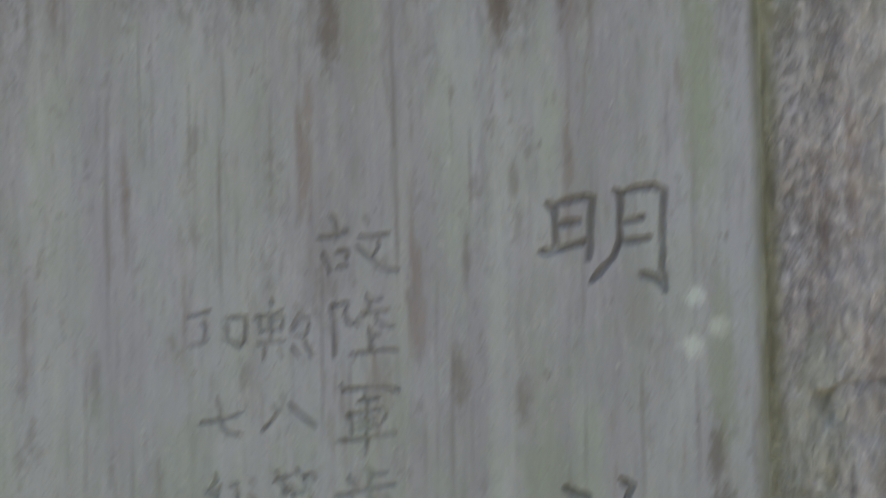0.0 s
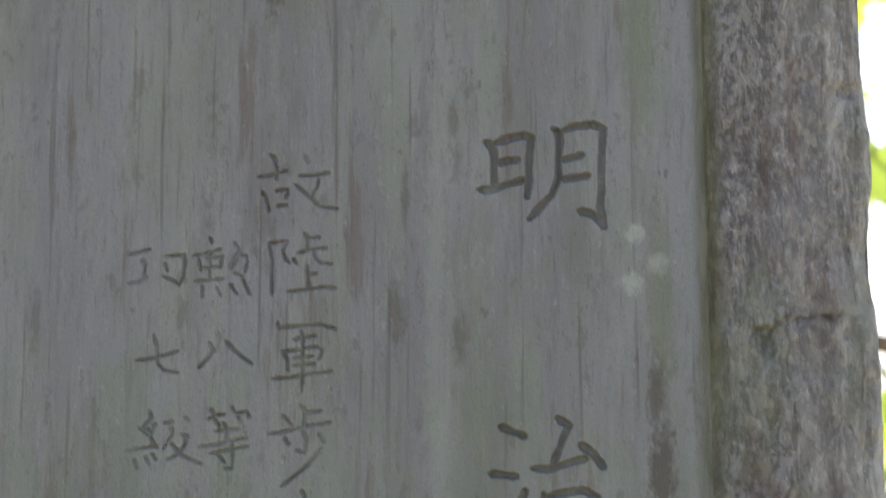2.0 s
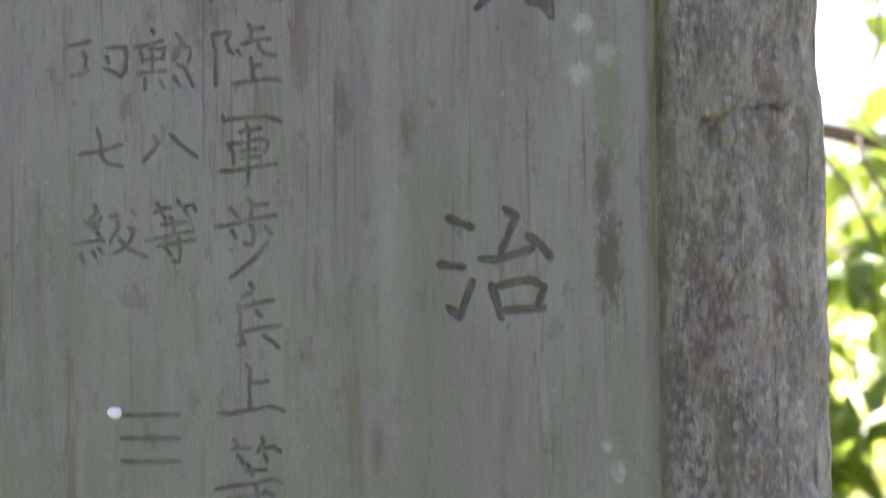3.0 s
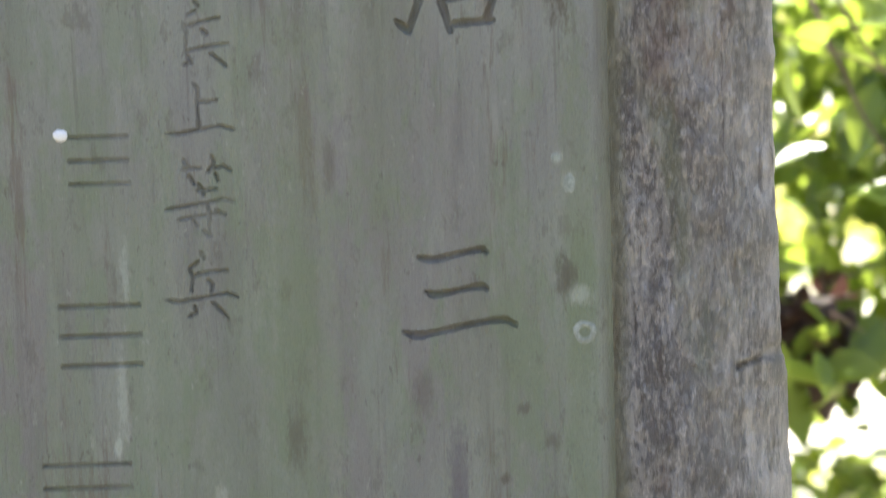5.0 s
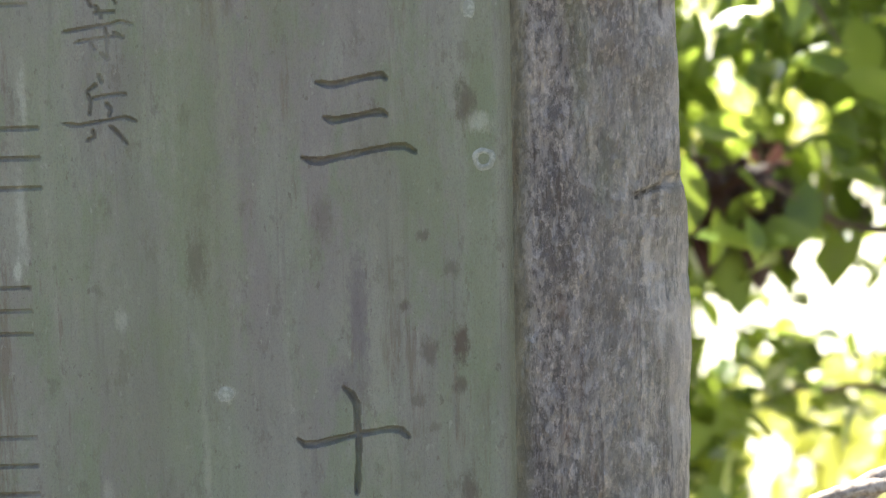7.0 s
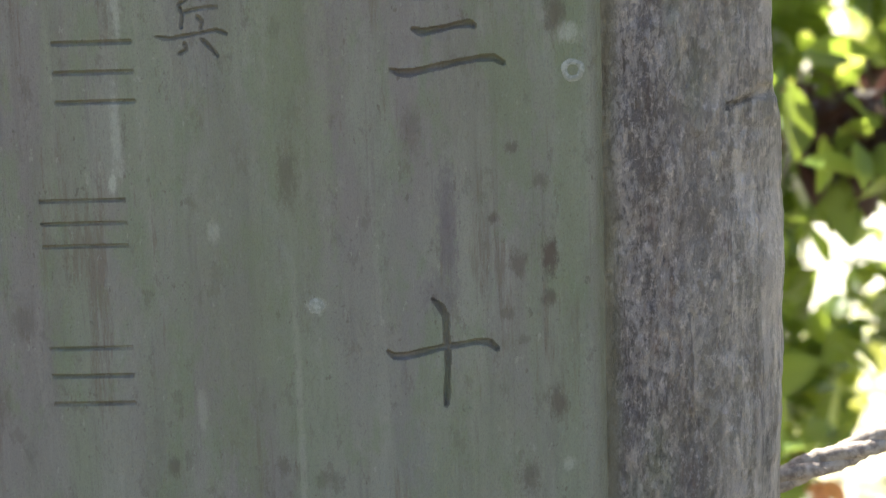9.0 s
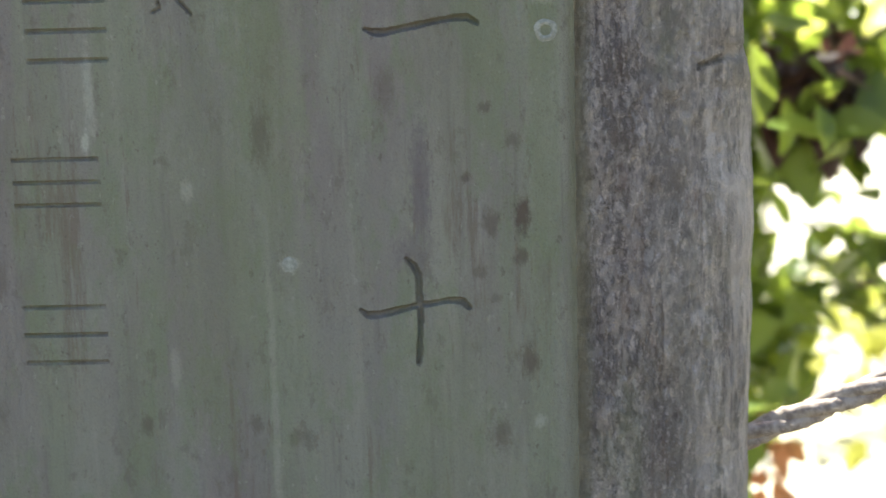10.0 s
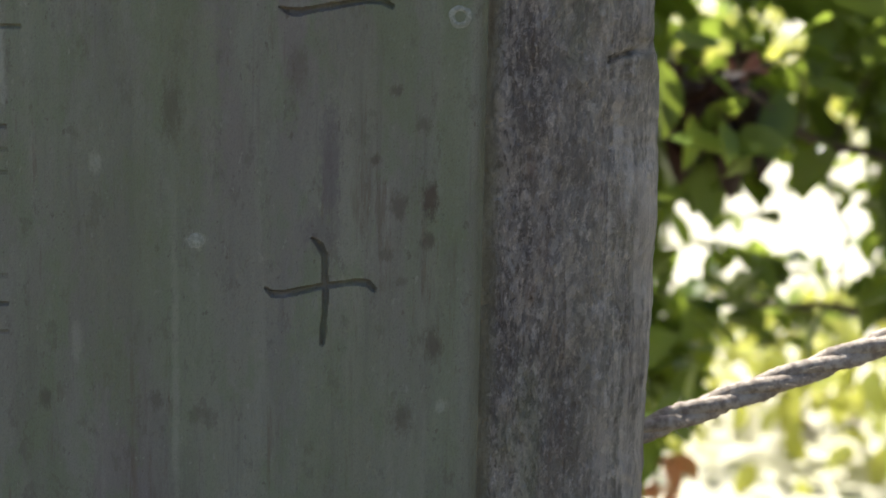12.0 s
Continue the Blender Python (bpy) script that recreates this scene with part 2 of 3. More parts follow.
    if border:
        h = M.math("ADD", M.math("MULTIPLY", M.noise(120, 6, (1, 1, .5), .7, 2.2), .75), M.math("MULTIPLY", grit, .3))
        h = M.math("SUBTRACT", M.math("ADD", h, M.math("MULTIPLY", pale, .6)), M.math("MULTIPLY", speckle_shade, .28))
        M.bump(h, 1.0, 0.017)
    else:
        h = M.math("ADD", M.math("MULTIPLY", fine, .4), M.math("MULTIPLY", grit, .22))
        M.bump(h, 1.0, 0.0065)
    return M.m


def leaf_material(name, dark, light, glow):
    M = Mat(name, 0.33)
    M.b.inputs["Specular IOR Level"].default_value = 0.5
    info = M.n.new("ShaderNodeObjectInfo").outputs["Random"]
    isl = M.n.new("ShaderNodeNewGeometry").outputs["Random Per Island"]
    rnd = M.math("FRACT", M.math("ADD", M.math("MULTIPLY", info, 3.7), isl))
    c = M.mix(rnd, dark, light)
    c = M.mix(M.math("MULTIPLY", M.ramp(M.noise(60, 4), .5, .7), .3), c, (.12, .13, .03))
    M.color(c)
    tr = M.n.new("ShaderNodeBsdfTranslucent")
    M.l.new(M.mix(rnd, glow, tuple(v * 0.6 for v in glow)), tr.inputs["Color"])
    mx = M.n.new("ShaderNodeMixShader")
    mx.inputs[0].default_value = 0.42
    M.l.new(M.b.outputs[0], mx.inputs[1])
    M.l.new(tr.outputs[0], mx.inputs[2])
    M.l.new(mx.outputs[0], M.n["Material Output"].inputs["Surface"])
    return M.m


def mottled(name, a, b, scale, stretch=(1, 1, 1), rough=0.85, bump=0.004, lo=.4, hi=.62):
    M = Mat(name, rough)
    f = M.noise(scale, 6, stretch, 0.65)
    g = M.noise(scale * 6, 3, stretch, 0.6, 4.0)
    c = M.mix(M.ramp(f, lo, hi), a, b)
    M.color(M.mix(M.math("MULTIPLY", M.ramp(g, .5, .75), .35), c, tuple(v * .55 for v in a)))
    M.bump(M.math("ADD", f, M.math("MULTIPLY", g, .4)), 0.7, bump)
    return M.m


STONE = stone("weathered_slab")


def grime_shaded(name, dark_amount):
    """The slab's stone, its colour darkened in the cuts for both soiling and shade."""
    m = STONE.copy()
    m.name = name
    m.node_tree.nodes["grime"].inputs[1].default_value = dark_amount
    return m


CARVED = grime_shaded("carved_slab", .36)
SHALLOW = grime_shaded("shallow_carved_slab", .32)
BORDER = stone("rough_rim", border=True)
# brown soil tone with the overhang's shade painted into it
SOIL_SHADE = mottled("brown_soil_and_shade", (.045, .03, .024), (.085, .06, .048), 70)
LICHEN = mottled("pale_lichen", (.25, .27, .23), (.36, .38, .33), 240, bump=.001)
WHITE = mottled("white_dropping", (.78, .78, .80), (.85, .85, .86), 90, bump=.001)
ROPE = mottled("weathered_straw_rope", (.42, .37, .31), (.24, .20, .165), 110, (1, 1, 1), .9, .002)
BARK = mottled("grey_brown_bark", (.12, .09, .07), (.22, .165, .13), 30, (1, 1, .4), .9, .006)
DEAD = leaf_material("withered_leaf", (.045, .027, .024), (.085, .048, .042), (.06, .028, .022))
ORANGE = leaf_material("orange_leaf", (.62, .30, .15), (.72, .42, .24), (.85, .42, .18))
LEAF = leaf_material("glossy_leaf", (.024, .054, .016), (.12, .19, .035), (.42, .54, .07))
# lit version of the leaf: its colours already carry the sun's brightness
LIGHTENED_LEAF = leaf_material("sun_lightened_leaf", (.20, .24, .06), (.34, .36, .09), (.80, .80, .16))
def ground_material():
    M = Mat("dim_earth_lit_gravel", .9)
    f, g = M.noise(3, 6, (1, 1, 1), .65), M.noise(60, 4, (1, 1, 1), .7, 3.0)
    # unseen front kept dark to cut bounce, back painted pale as if sunlit
    dim_earth = M.mix(M.ramp(f, .4, .6), (.17, .135, .095), (.10, .10, .05))
    lit_gravel = M.mix(M.ramp(f, .4, .65), (.64, .61, .50), (.50, .48, .34))
    far = M.ramp(M.math("ADD", M.axis(1), M.math("MULTIPLY", M.math("SUBTRACT", f, .5), 1.5)), 1.5, 2.1)
    c = M.mix(far, dim_earth, lit_gravel)
    M.color(M.mix(M.math("MULTIPLY", M.ramp(g, .5, .7), .35), c, (.20, .17, .12)))
    M.bump(g, .8, .02)
    return M.m


GROUND = ground_material()


# ---------------------------------------------------------------- mesh helpers
def part(name, bm, material, parent=None, label=""):
    me = bpy.data.meshes.new(name)
    bm.to_mesh(me)
    bm.free()
    for f in me.polygons:
        f.use_smooth = True
    me.materials.append(material)
    ob = new(name, me)
    if parent:
        ob.parent = parent
    return tagged(ob, label)


def quads(name, verts, faces, material, parent=None, label="", smooth=True):
    me = bpy.data.meshes.new(name)
    verts = np.asarray(verts, dtype=np.float32)
    faces = np.asarray(faces, dtype=np.int32)
    me.vertices.add(len(verts))
    me.vertices.foreach_set("co", verts.ravel())
    k = faces.shape[1]
    me.loops.add(faces.size)
    me.loops.foreach_set("vertex_index", faces.ravel())
    me.polygons.add(len(faces))
    me.polygons.foreach_set("loop_start", np.arange(0, faces.size, k, dtype=np.int32))
    me.polygons.foreach_set("use_smooth", np.full(len(faces), smooth))
    me.update(calc_edges=True)
    me.validate()
    me.materials.append(material)
    ob = new(name, me)
    if parent:
        ob.parent = parent
    return tagged(ob, label)


def grid_faces(nz, nx):
    i = np.arange(nz * nx).reshape(nz, nx)
    return np.stack([i[:-1, :-1], i[:-1, 1:], i[1:, 1:], i[1:, :-1]], -1).reshape(-1, 4)


def value_noise(x, z, fx, fz, seed):
    """Smooth lattice noise in -1..1."""
    rng = np.random.RandomState(seed)
    tab = rng.rand(128, 128) * 2 - 1
    u, v = x * fx + 500.0, z * fz + 500.0
    a, b = np.floor(u).astype(int), np.floor(v).astype(int)
    p, q = u - a, v - b
    p, q = p * p * (3 - 2 * p), q * q * (3 - 2 * q)
    g = lambda i, j: tab[i % 128, j % 128]
    return (g(a, b) * (1 - p) + g(a + 1, b) * p) * (1 - q) + (g(a, b + 1) * (1 - p) + g(a + 1, b + 1) * p) * q


# ---------------------------------------------------------------- the inscription
# strokes in a box of 100 x 100, x to the right, y down
GLYPHS = {
    "明": "6,14 11,18 13,25 13,47 13,59;12,17 25,12 36,9 43,12 41,31 41,53 39,69;16,36 23,34 32,33;0,61 11,62 23,57 36,53;60,3 65,7 66,17 64,37 65,50 59,68 50,79 41,91;65,7 77,2 92,0 100,5 99,32 98,64 97,81 100,100;80,84 91,88 100,100;67,34 77,32 83,30;67,53 76,52 88,50",
    "治": "9,9 20,14 31,18;0,49 23,52;9,85 19,94 31,64;59,2 70,9 56,40;37,45 50,46 83,37;79,25 90,32 99,44;47,66 56,95;51,68 81,63 94,69 87,86;57,89 93,87",
    "三": "15,11 24,14 32,14 60,6 72,4 76,8;21,49 28,53 36,52 62,46 72,45 75,48;0,93 8,97 18,97 55,88 80,83 92,83 100,89",
    "十": "2,49 8,54 18,54 50,46 82,41 94,42 100,48;44,1 51,8 55,17 56,60 53,100",
    "故": "16,0 21,7 24,25 24,45;0,40 15,38 36,30;6,66 12,82 15,100;23,66 37,62 38,72 35,78;24,92 37,90;59,3 63,16;52,39 68,40 89,35;76,46 75,61 67,75;47,54 65,76 78,95 100,99",
    "陸": "0,16 11,15 28,13 21,30 26,43 32,49;1,18 6,46 5,79 6,100;54,0 59,11 58,28;58,9 76,8;45,33 66,28 87,26;68,30 71,43 79,50 94,52;37,42 43,51;58,54 60,70 61,88;60,70 72,67;29,97 54,94 83,90 100,92",
    "軍": "7,0 10,11;9,8 41,6 77,4 100,11;32,26 69,20;16,43 24,55 25,71;15,43 46,40 69,36 81,41 74,55;33,53 64,50;33,63 67,61;0,82 24,81 60,76 95,72;45,12 49,26 48,67 47,100",
    "歩": "23,13 33,22 38,26;50,0 58,6 57,26;58,10 86,8;0,36 22,34 59,27 100,22;55,33 62,42 59,60 52,58 46,56;26,40 32,49;81,36 90,46;87,53 64,74 42,88 22,100",
    "兵": "27,0 37,10;31,15 12,22;0,33 8,47 4,69;7,39 44,32 83,27;40,43 53,51;0,78 32,72 64,69 100,67;7,81 16,94 0,96;58,80 77,90 93,100",
    "上": "42,0 50,12 48,48 49,90;50,38 65,38 77,35;0,99 17,100 50,93 80,86 100,95",
    "等": "28,4 36,14;26,17 40,15 53,15;35,23 43,35;69,0 73,8 63,21;72,16 86,14 97,20;74,22 77,32;48,34 54,41 56,49;46,43 75,42;0,66 29,62 66,58 82,54 100,58;17,79 44,75 77,72;61,58 63,73 62,91 63,100 54,93;38,79 45,87;72,67 86,74",
    "兵2": "52,0 56,11;49,14 35,24;35,26 40,38 37,57;41,35 64,30 88,29;60,41 67,50 64,60;0,69 19,73 55,67 86,62 100,68;40,79 43,89 32,95;64,74 76,86 86,100",
    "勲": "30,0 33,9;0,31 27,27 49,20;28,22 31,51 30,72;10,36 15,55;23,36 52,32 49,51;13,52 49,49;4,74 53,70;71,8 81,22;65,51 76,30 94,32 96,42 91,59;80,24 75,46 67,53;72,60 87,66;18,81 18,100;42,84 50,98;66,79 78,97;87,70 100,97",
    "八": "19,4 27,37 17,67 0,100;50,0 67,36 83,63 100,86",
    "等2": "22,3 30,12 19,21;30,14 50,13;30,19 40,32;64,0 69,8;73,12 95,8 100,19;77,17 84,26;47,26 55,35 56,53;31,40 81,36;0,65 31,62 76,53 96,51;21,76 65,69 97,65;65,58 68,85 66,100 53,100;37,76 52,90",
    "功": "0,14 20,8 37,0;24,28 30,44 29,76;1,96 18,93 33,80;64,21 97,18 100,37 99,77 91,100 78,87 61,76;65,40 69,60",
    "七": "41,0 50,30 52,76 67,94 100,100;0,68 46,61 99,43",
    "級": "28,0 32,12 22,28 34,36;14,28 30,44;37,22 30,44;0,69 15,66 40,61;30,46 40,64;10,85 14,100;25,80 30,93;33,74 39,85;49,22 60,19;59,27 60,41 49,66;77,12 83,19;72,41 81,46 76,64 63,80 54,85;58,56 72,77 89,87 100,93",
    "bar": "4,50 96,50",
}
# character, left, top, right, bottom on the face, half width of the cut; a 2 marks a second hand
TEXT = [
    ("明", -0.1998, 1.7916, -0.0885, 1.6992, 0.0034), ("治", -.191, 1.535, -.092, 1.433, .0034),
    ("三", -.185, 1.251, -.086, 1.171, .0032), ("十", -.199, .970, -.098, .871, .0032),
    ("故", -0.3990, 1.7714, -0.3260, 1.7200, 0.0018), ("陸", -0.3882, 1.6992, -0.3277, 1.6446, 0.0017),
    ("軍", -0.3831, 1.6193, -0.3272, 1.5580, 0.0017), ("歩", -0.3858, 1.5460, -0.3312, 1.4747, 0.0018),
    ("兵", -0.3672, 1.4712, -0.3284, 1.4140, 0.0018), ("上", -0.3856, 1.4003, -0.3265, 1.3566, 0.0018),
    ("等", -0.3889, 1.3372, -0.3284, 1.2666, 0.0017), ("兵2", -0.3928, 1.2535, -0.3294, 1.1928, 0.0018),
    ("勲", -0.4571, 1.6965, -0.4047, 1.6430, 0.0016), ("八", -0.4497, 1.6034, -0.4021, 1.5793, 0.0018),
    ("等2", -0.4482, 1.5447, -0.4032, 1.4904, 0.0017), ("功", -0.5159, 1.6867, -0.4642, 1.6543, 0.0018),
    ("七", -0.5071, 1.6088, -0.4685, 1.5754, 0.0017), ("級", -0.5126, 1.5418, -0.4458, 1.4908, 0.0017),
]
# lines that stay plain bars, three to each place: left, top, right, bottom
for x0, z1, x1, z0 in ((-.472, 1.366, -.418, 1.305), (-.488, 1.221, -.413, 1.142), (-.510, 1.077, -.428, 1.014), (-.510, .943, -.430, .864),
                       (-.770, 1.785, -.722, 1.735), (-.772, 1.710, -.726, 1.656), (-.776, 1.630, -.730, 1.570), (-.780, 1.545, -.738, 1.505)):
    for k in range(3):
        za, zb = z1 + (z0 - z1) * k / 3, z1 + (z0 - z1) * (k + 1) / 3
        TEXT.append(("bar", x0, za, x1, zb, .0021))


def steps(ranges):
    out = []
    for a, b, d in ranges:
        out += list(np.linspace(a, b, max(2, int(round((b - a) / d)) + 1)))[:-1]
    return np.array(out + [ranges[-1][1]])


xs = steps([(-.90, -.79, .004), (-.79, -.715, .0015), (-.715, -.523, .004), (-.523, -.320, .0011), (-.320, -.206, .0035), (-.206, -.080, .001), (-.080, -.012, .003), (-.012, 0.0, .002)])
zs = steps([(.35, .855, .005), (.855, .98, .001), (.98, 1.007, .003), (1.007, 1.805, .0011), (1.805, 2.08, .004)])
GX, GZ = np.meshgrid(xs, zs)


def carve(depth, glyph, x0, z1, x1, z0, w, owner, k):
    ix = np.where((xs > x0 - .01) & (xs < x1 + .01))[0]
    iz = np.where((zs > z0 - .01) & (zs < z1 + .01))[0]
    sl = np.ix_(iz, ix)
    px, pz = GX[sl], GZ[sl]
    rag = 1 + .16 * value_noise(px, pz, 130, 130, k + 5)
    best = np.zeros_like(px)
    for stroke in GLYPHS[glyph].split(";"):
        pts = [tuple(float(v) for v in p.split(",")) for p in stroke.split()]
        pts = [(x0 + a / 100 * (x1 - x0), z1 - b / 100 * (z1 - z0)) for a, b in pts]
        lens = [math.dist(p, q) for p, q in zip(pts, pts[1:])]
        total, run = sum(lens), 0.0
        for (p, q), ln in zip(zip(pts, pts[1:]), lens):
            ux, uz = (q[0] - p[0]) / ln, (q[1] - p[1]) / ln
            t = np.clip((px - p[0]) * ux + (pz - p[1]) * uz, 0, ln)
            d = np.hypot(px - p[0] - t * ux, pz - p[1] - t * uz)
            s = (run + t) / total
            ww = w if glyph == "bar" else w * (.55 + .62 * np.clip(s / .10, 0, 1)) * (1 - .36 * s + .22 * np.exp(-((s - .90) / .10) ** 2)) * rag
            best = np.maximum(best, np.clip(1 - d / ww, 0, 1) * ww)
            run += ln
    worn = 1.0 if w > .0028 else np.clip(.85 + .50 * value_noise(px, pz, 55, 55, k + 90), .35, 1.0)
    best = np.minimum(best * (2.7 if w > .0028 else 2.3), .0048 if w > .0028 else .0030) * worn
    take = best > depth[sl]
    depth[sl] = np.where(take, best, depth[sl])
    own = owner[sl]
    own[best > .0002] = k
    owner[sl] = own


depth = np.zeros_like(GX)
owner = np.full(GX.shape, -1)
for k, (g, x0, z1, x1, z0, w) in enumerate(TEXT):
    carve(depth, g, x0, z1, x1, z0, w, owner, k)


def face_relief(x, z):
    y = .0016 * value_noise(x, z, 9, 3, 1) + .0006 * value_noise(x, z, 45, 9, 2) + .00025 * value_noise(x, z, 160, 25, 3)
    rough = np.clip((z - 1.93) / .1, 0, 1)
    return y + rough * (.0016 * value_noise(x, z, 70, 45, 4) + .0008 * value_noise(x, z, 170, 110, 6))


# the joint beside the rim sinks a little
GY = face_relief(GX, GZ) + depth + .003 * np.clip(1 + GX / .012, 0, 1)

# ---------------------------------------------------------------- the stele
stele = tagged(new("stone_stele"), "tall weathered grey-green memorial stone with carved vertical inscription", "stele")
face_v = np.stack([GX, GY, GZ], -1).reshape(-1, 3)
face_q = grid_faces(len(zs), len(xs))
q_owner = owner.reshape(-1)[face_q].max(1)
quads("inscribed_face", face_v, face_q[q_owner < 0], STONE, stele, "smooth recessed panel with streaks and brown stains")
for k, (g, *rest) in enumerate(TEXT):
    f = face_q[q_owner == k]
    used, inv = np.unique(f, return_inverse=True)
    if g == "bar":
        quads("carved_bar", face_v[used], inv.reshape(-1, 4), SHALLOW, stele, "shallow plain carved bar")
    else:
        quads("carved_character", face_v[used], inv.reshape(-1, 4), CARVED if rest[-1] > .0028 else SHALLOW, stele, "character " + g[0] + " cut into the stone")


# outer edge of the slab, from the foot upwards
EDGE = [(.35, .158), (.72, .158), (.88, .158), (.99, .160), (1.05, .158), (1.12, .1555), (1.155, .150), (1.25, .1475), (1.41, .145), (1.57, .144),
        (1.63, .142), (1.665, .136), (1.70, .140), (1.74, .145), (1.84, .139), (1.90, .137), (1.99, .144), (2.07, .145), (2.15, .146), (2.45, .150)]


def ledge(x):
    """Height of the lower edge of the top rim."""
    return 2.098 - .068 * x + .004 * value_noise(x, x * 0, 9, 1, 12) + .0022 * value_noise(x, x * 0, 38, 1, 13) + .0010 * value_noise(x, x * 0, 120, 1, 14)


# right rim: front columns across the rim, then round the corner and back along the side
rz = steps([(.35, .70, .006), (.70, 1.55, .0024), (1.55, 1.65, .0013), (1.65, 2.26, .0024), (2.26, 2.45, .006)])
s_front = np.linspace(0, 1, 92)
n_side = 26
SS, RZ = np.meshgrid(s_front, rz)
edge = np.interp(rz, [p[0] for p in EDGE], [p[1] for p in EDGE])
edge = edge + .0006 * value_noise(rz, rz * 0, 80, 1, 20) + .0010 * value_noise(rz, rz * 0, 22, 1, 21)
rad = np.interp(rz, [.35, 1.10, 1.15, 1.8, 2.45], [.055, .050, .016, .012, .016])[:, None]
EX = edge[:, None] + (rad - .012) * .13
RX = SS * (EX - rad)
rise = np.clip(RX / (.044 + .012 * value_noise(RX, RZ, 1, 8, 77)), 0, 1)
rise = rise * rise * (3 - 2 * rise)
start = .003 - np.clip((RZ - 2.085) / .02, 0, 1) * .0085
RY = (start + face_relief(RX * 0, RZ)) * (1 - rise) - .007 * rise
lump = .0050 * value_noise(RX, RZ, 26, 12, 31) + .0030 * value_noise(RX, RZ, 75, 40, 32) + .0012 * value_noise(RX, RZ, 190, 120, 33) + .0008 * value_noise(RX, RZ, 380, 260, 34)
RY = RY + lump * np.clip(RX / .012, 0, 1)
# a chipped hollow with a dark lip, and the slanting crack beside the shoulder
lip = 1.6105 + (RX - .050) * .16 + .0032 * value_noise(RX, RZ * 0, 75, 1, 61) + .0016 * value_noise(RX, RZ * 0, 230, 1, 64)
under = np.clip((lip - RZ) / .0018, 0, 1)
span = np.clip((RX - .036) / .004, 0, 1) * np.clip((.116 - RX) / .010, 0, 1)
reach = .007 + .030 * np.exp(-((RX - .050) / .016) ** 2) + .004 * value_noise(RX, RZ * 0, 110, 1, 62)
chip = under * np.clip(1 - (lip - RZ) / np.maximum(reach, .003), 0, 1) ** 1.4 * span
pit = np.exp(-(((RX - .045 - (1.6 - RZ) * .35) / .007) ** 2 + ((RZ - 1.597) / .011) ** 2))
RY = RY + chip * (.008 + .004 * value_noise(RX, RZ, 140, 110, 63)) + .009 * pit + .004 * np.exp(-(((RX - .056) / .012) ** 2 + ((RZ - 1.583) / .010) ** 2))
crack = np.clip(1 - np.abs(RZ - 1.141 - (RX - .12) * .35) / .004, 0, 1) * (RX > .108)
split = np.clip(1 - np.abs(RX - .1365 - (1.15 - RZ) * .08) / .0022, 0, 1) * ((RZ > 1.085) & (RZ < 1.155))
RY = RY + .008 * crack + .009 * split
chip2 = np.exp(-(((RX - .118) / .014) ** 2 + ((RZ - 1.815) / .007) ** 2))
RY = RY + .007 * chip2
front_y = RY[:, -1:]
a = np.linspace(0, np.pi / 2, 12)[1:][None, :]
CX = EX - rad + rad * np.sin(a)
CY = front_y + rad * (1 - np.cos(a))
back = np.linspace(.02, 1, n_side - 11)[None, :]
BX = EX + 0 * back - .012 * back
BY = CY[:, -1:] + (.20 - CY[:, -1:]) * back
LX, LY = np.concatenate([CX, BX], 1), np.concatenate([CY, BY], 1)
LZ = np.repeat(rz[:, None], LX.shape[1], 1)
LX = LX + .0006 * value_noise(LY, LZ, 60, 18, 41) + .0005 * value_noise(LY, LZ, 200, 120, 42)
rim_v = np.stack([np.concatenate([RX, LX], 1), np.concatenate([RY, LY], 1), np.concatenate([RZ, LZ], 1)], -1)
quads("right_rim", rim_v.reshape(-1, 3), grid_faces(*rim_v.shape[:2]), BORDER, stele, "rough-hewn raised side rim, dark mottled grey")

# top rim: overhangs the face more and more towards the middle
tx = steps([(-.90, 0.0, .004)])
tv = np.concatenate([np.linspace(-.35, 0, 9)[:-1], np.linspace(0, 1, 70)])
TV, TX = np.meshgrid(tv, tx, indexing="ij")
proud = .005 + .030 * np.clip((-TX - .02) / .42, 0, 1) ** 1.1
TZ = np.where(TV < 0, ledge(TX) + .002 * np.sin(TV * 9), ledge(TX) + TV * (2.45 - ledge(TX)))
TY = np.where(TV < 0, -proud + (-TV / .35) * (proud + .02), -proud)
wear = .0030 * value_noise(TX, TZ, 26, 20, 51) + .0018 * value_noise(TX, TZ, 80, 60, 52) + .0010 * value_noise(TX, TZ, 200, 150, 53)
TY = TY + np.where(TV >= 0, wear, wear * .5) + .007 * np.exp(-((TX + .36 + (TZ - 2.16) * .8) / .010) ** 2) * (TV > 0) * (TZ < 2.20)
TY = TY + np.where((TV >= 0) & (TV < .05), (.002 + .5 * (proud - .005)) * np.clip(1 - TV / .05, 0, 1) ** 2, 0)
flake = TX + .345 + (TZ - 2.16) * .9 + .006 * value_noise(TX, TZ, 60, 60, 54)
TY = TY + np.where(TV > 0, .008 * np.clip(flake / .003, 0, 1) * np.exp(-np.clip(flake, 0, 1) / .028), 0) * np.clip((2.20 - TZ) / .02, 0, 1)
top_v = np.stack([TX, TY, TZ], -1)
quads("top_rim", top_v[8:].reshape(-1, 3), grid_faces(len(tv) - 8, len(tx)), BORDER, stele, "rough raised top rim")
quads("rim_underside", top_v[:9].reshape(-1, 3), grid_faces(9, len(tx)), SOIL_SHADE, stele, "brown soil under the rim, darkened in colour for the undercut's shade")
# strip of face up behind the overhang
sv = np.linspace(2.08, 2.20, 34)
UX, UZ = np.meshgrid(xs[xs >= -.9], sv)
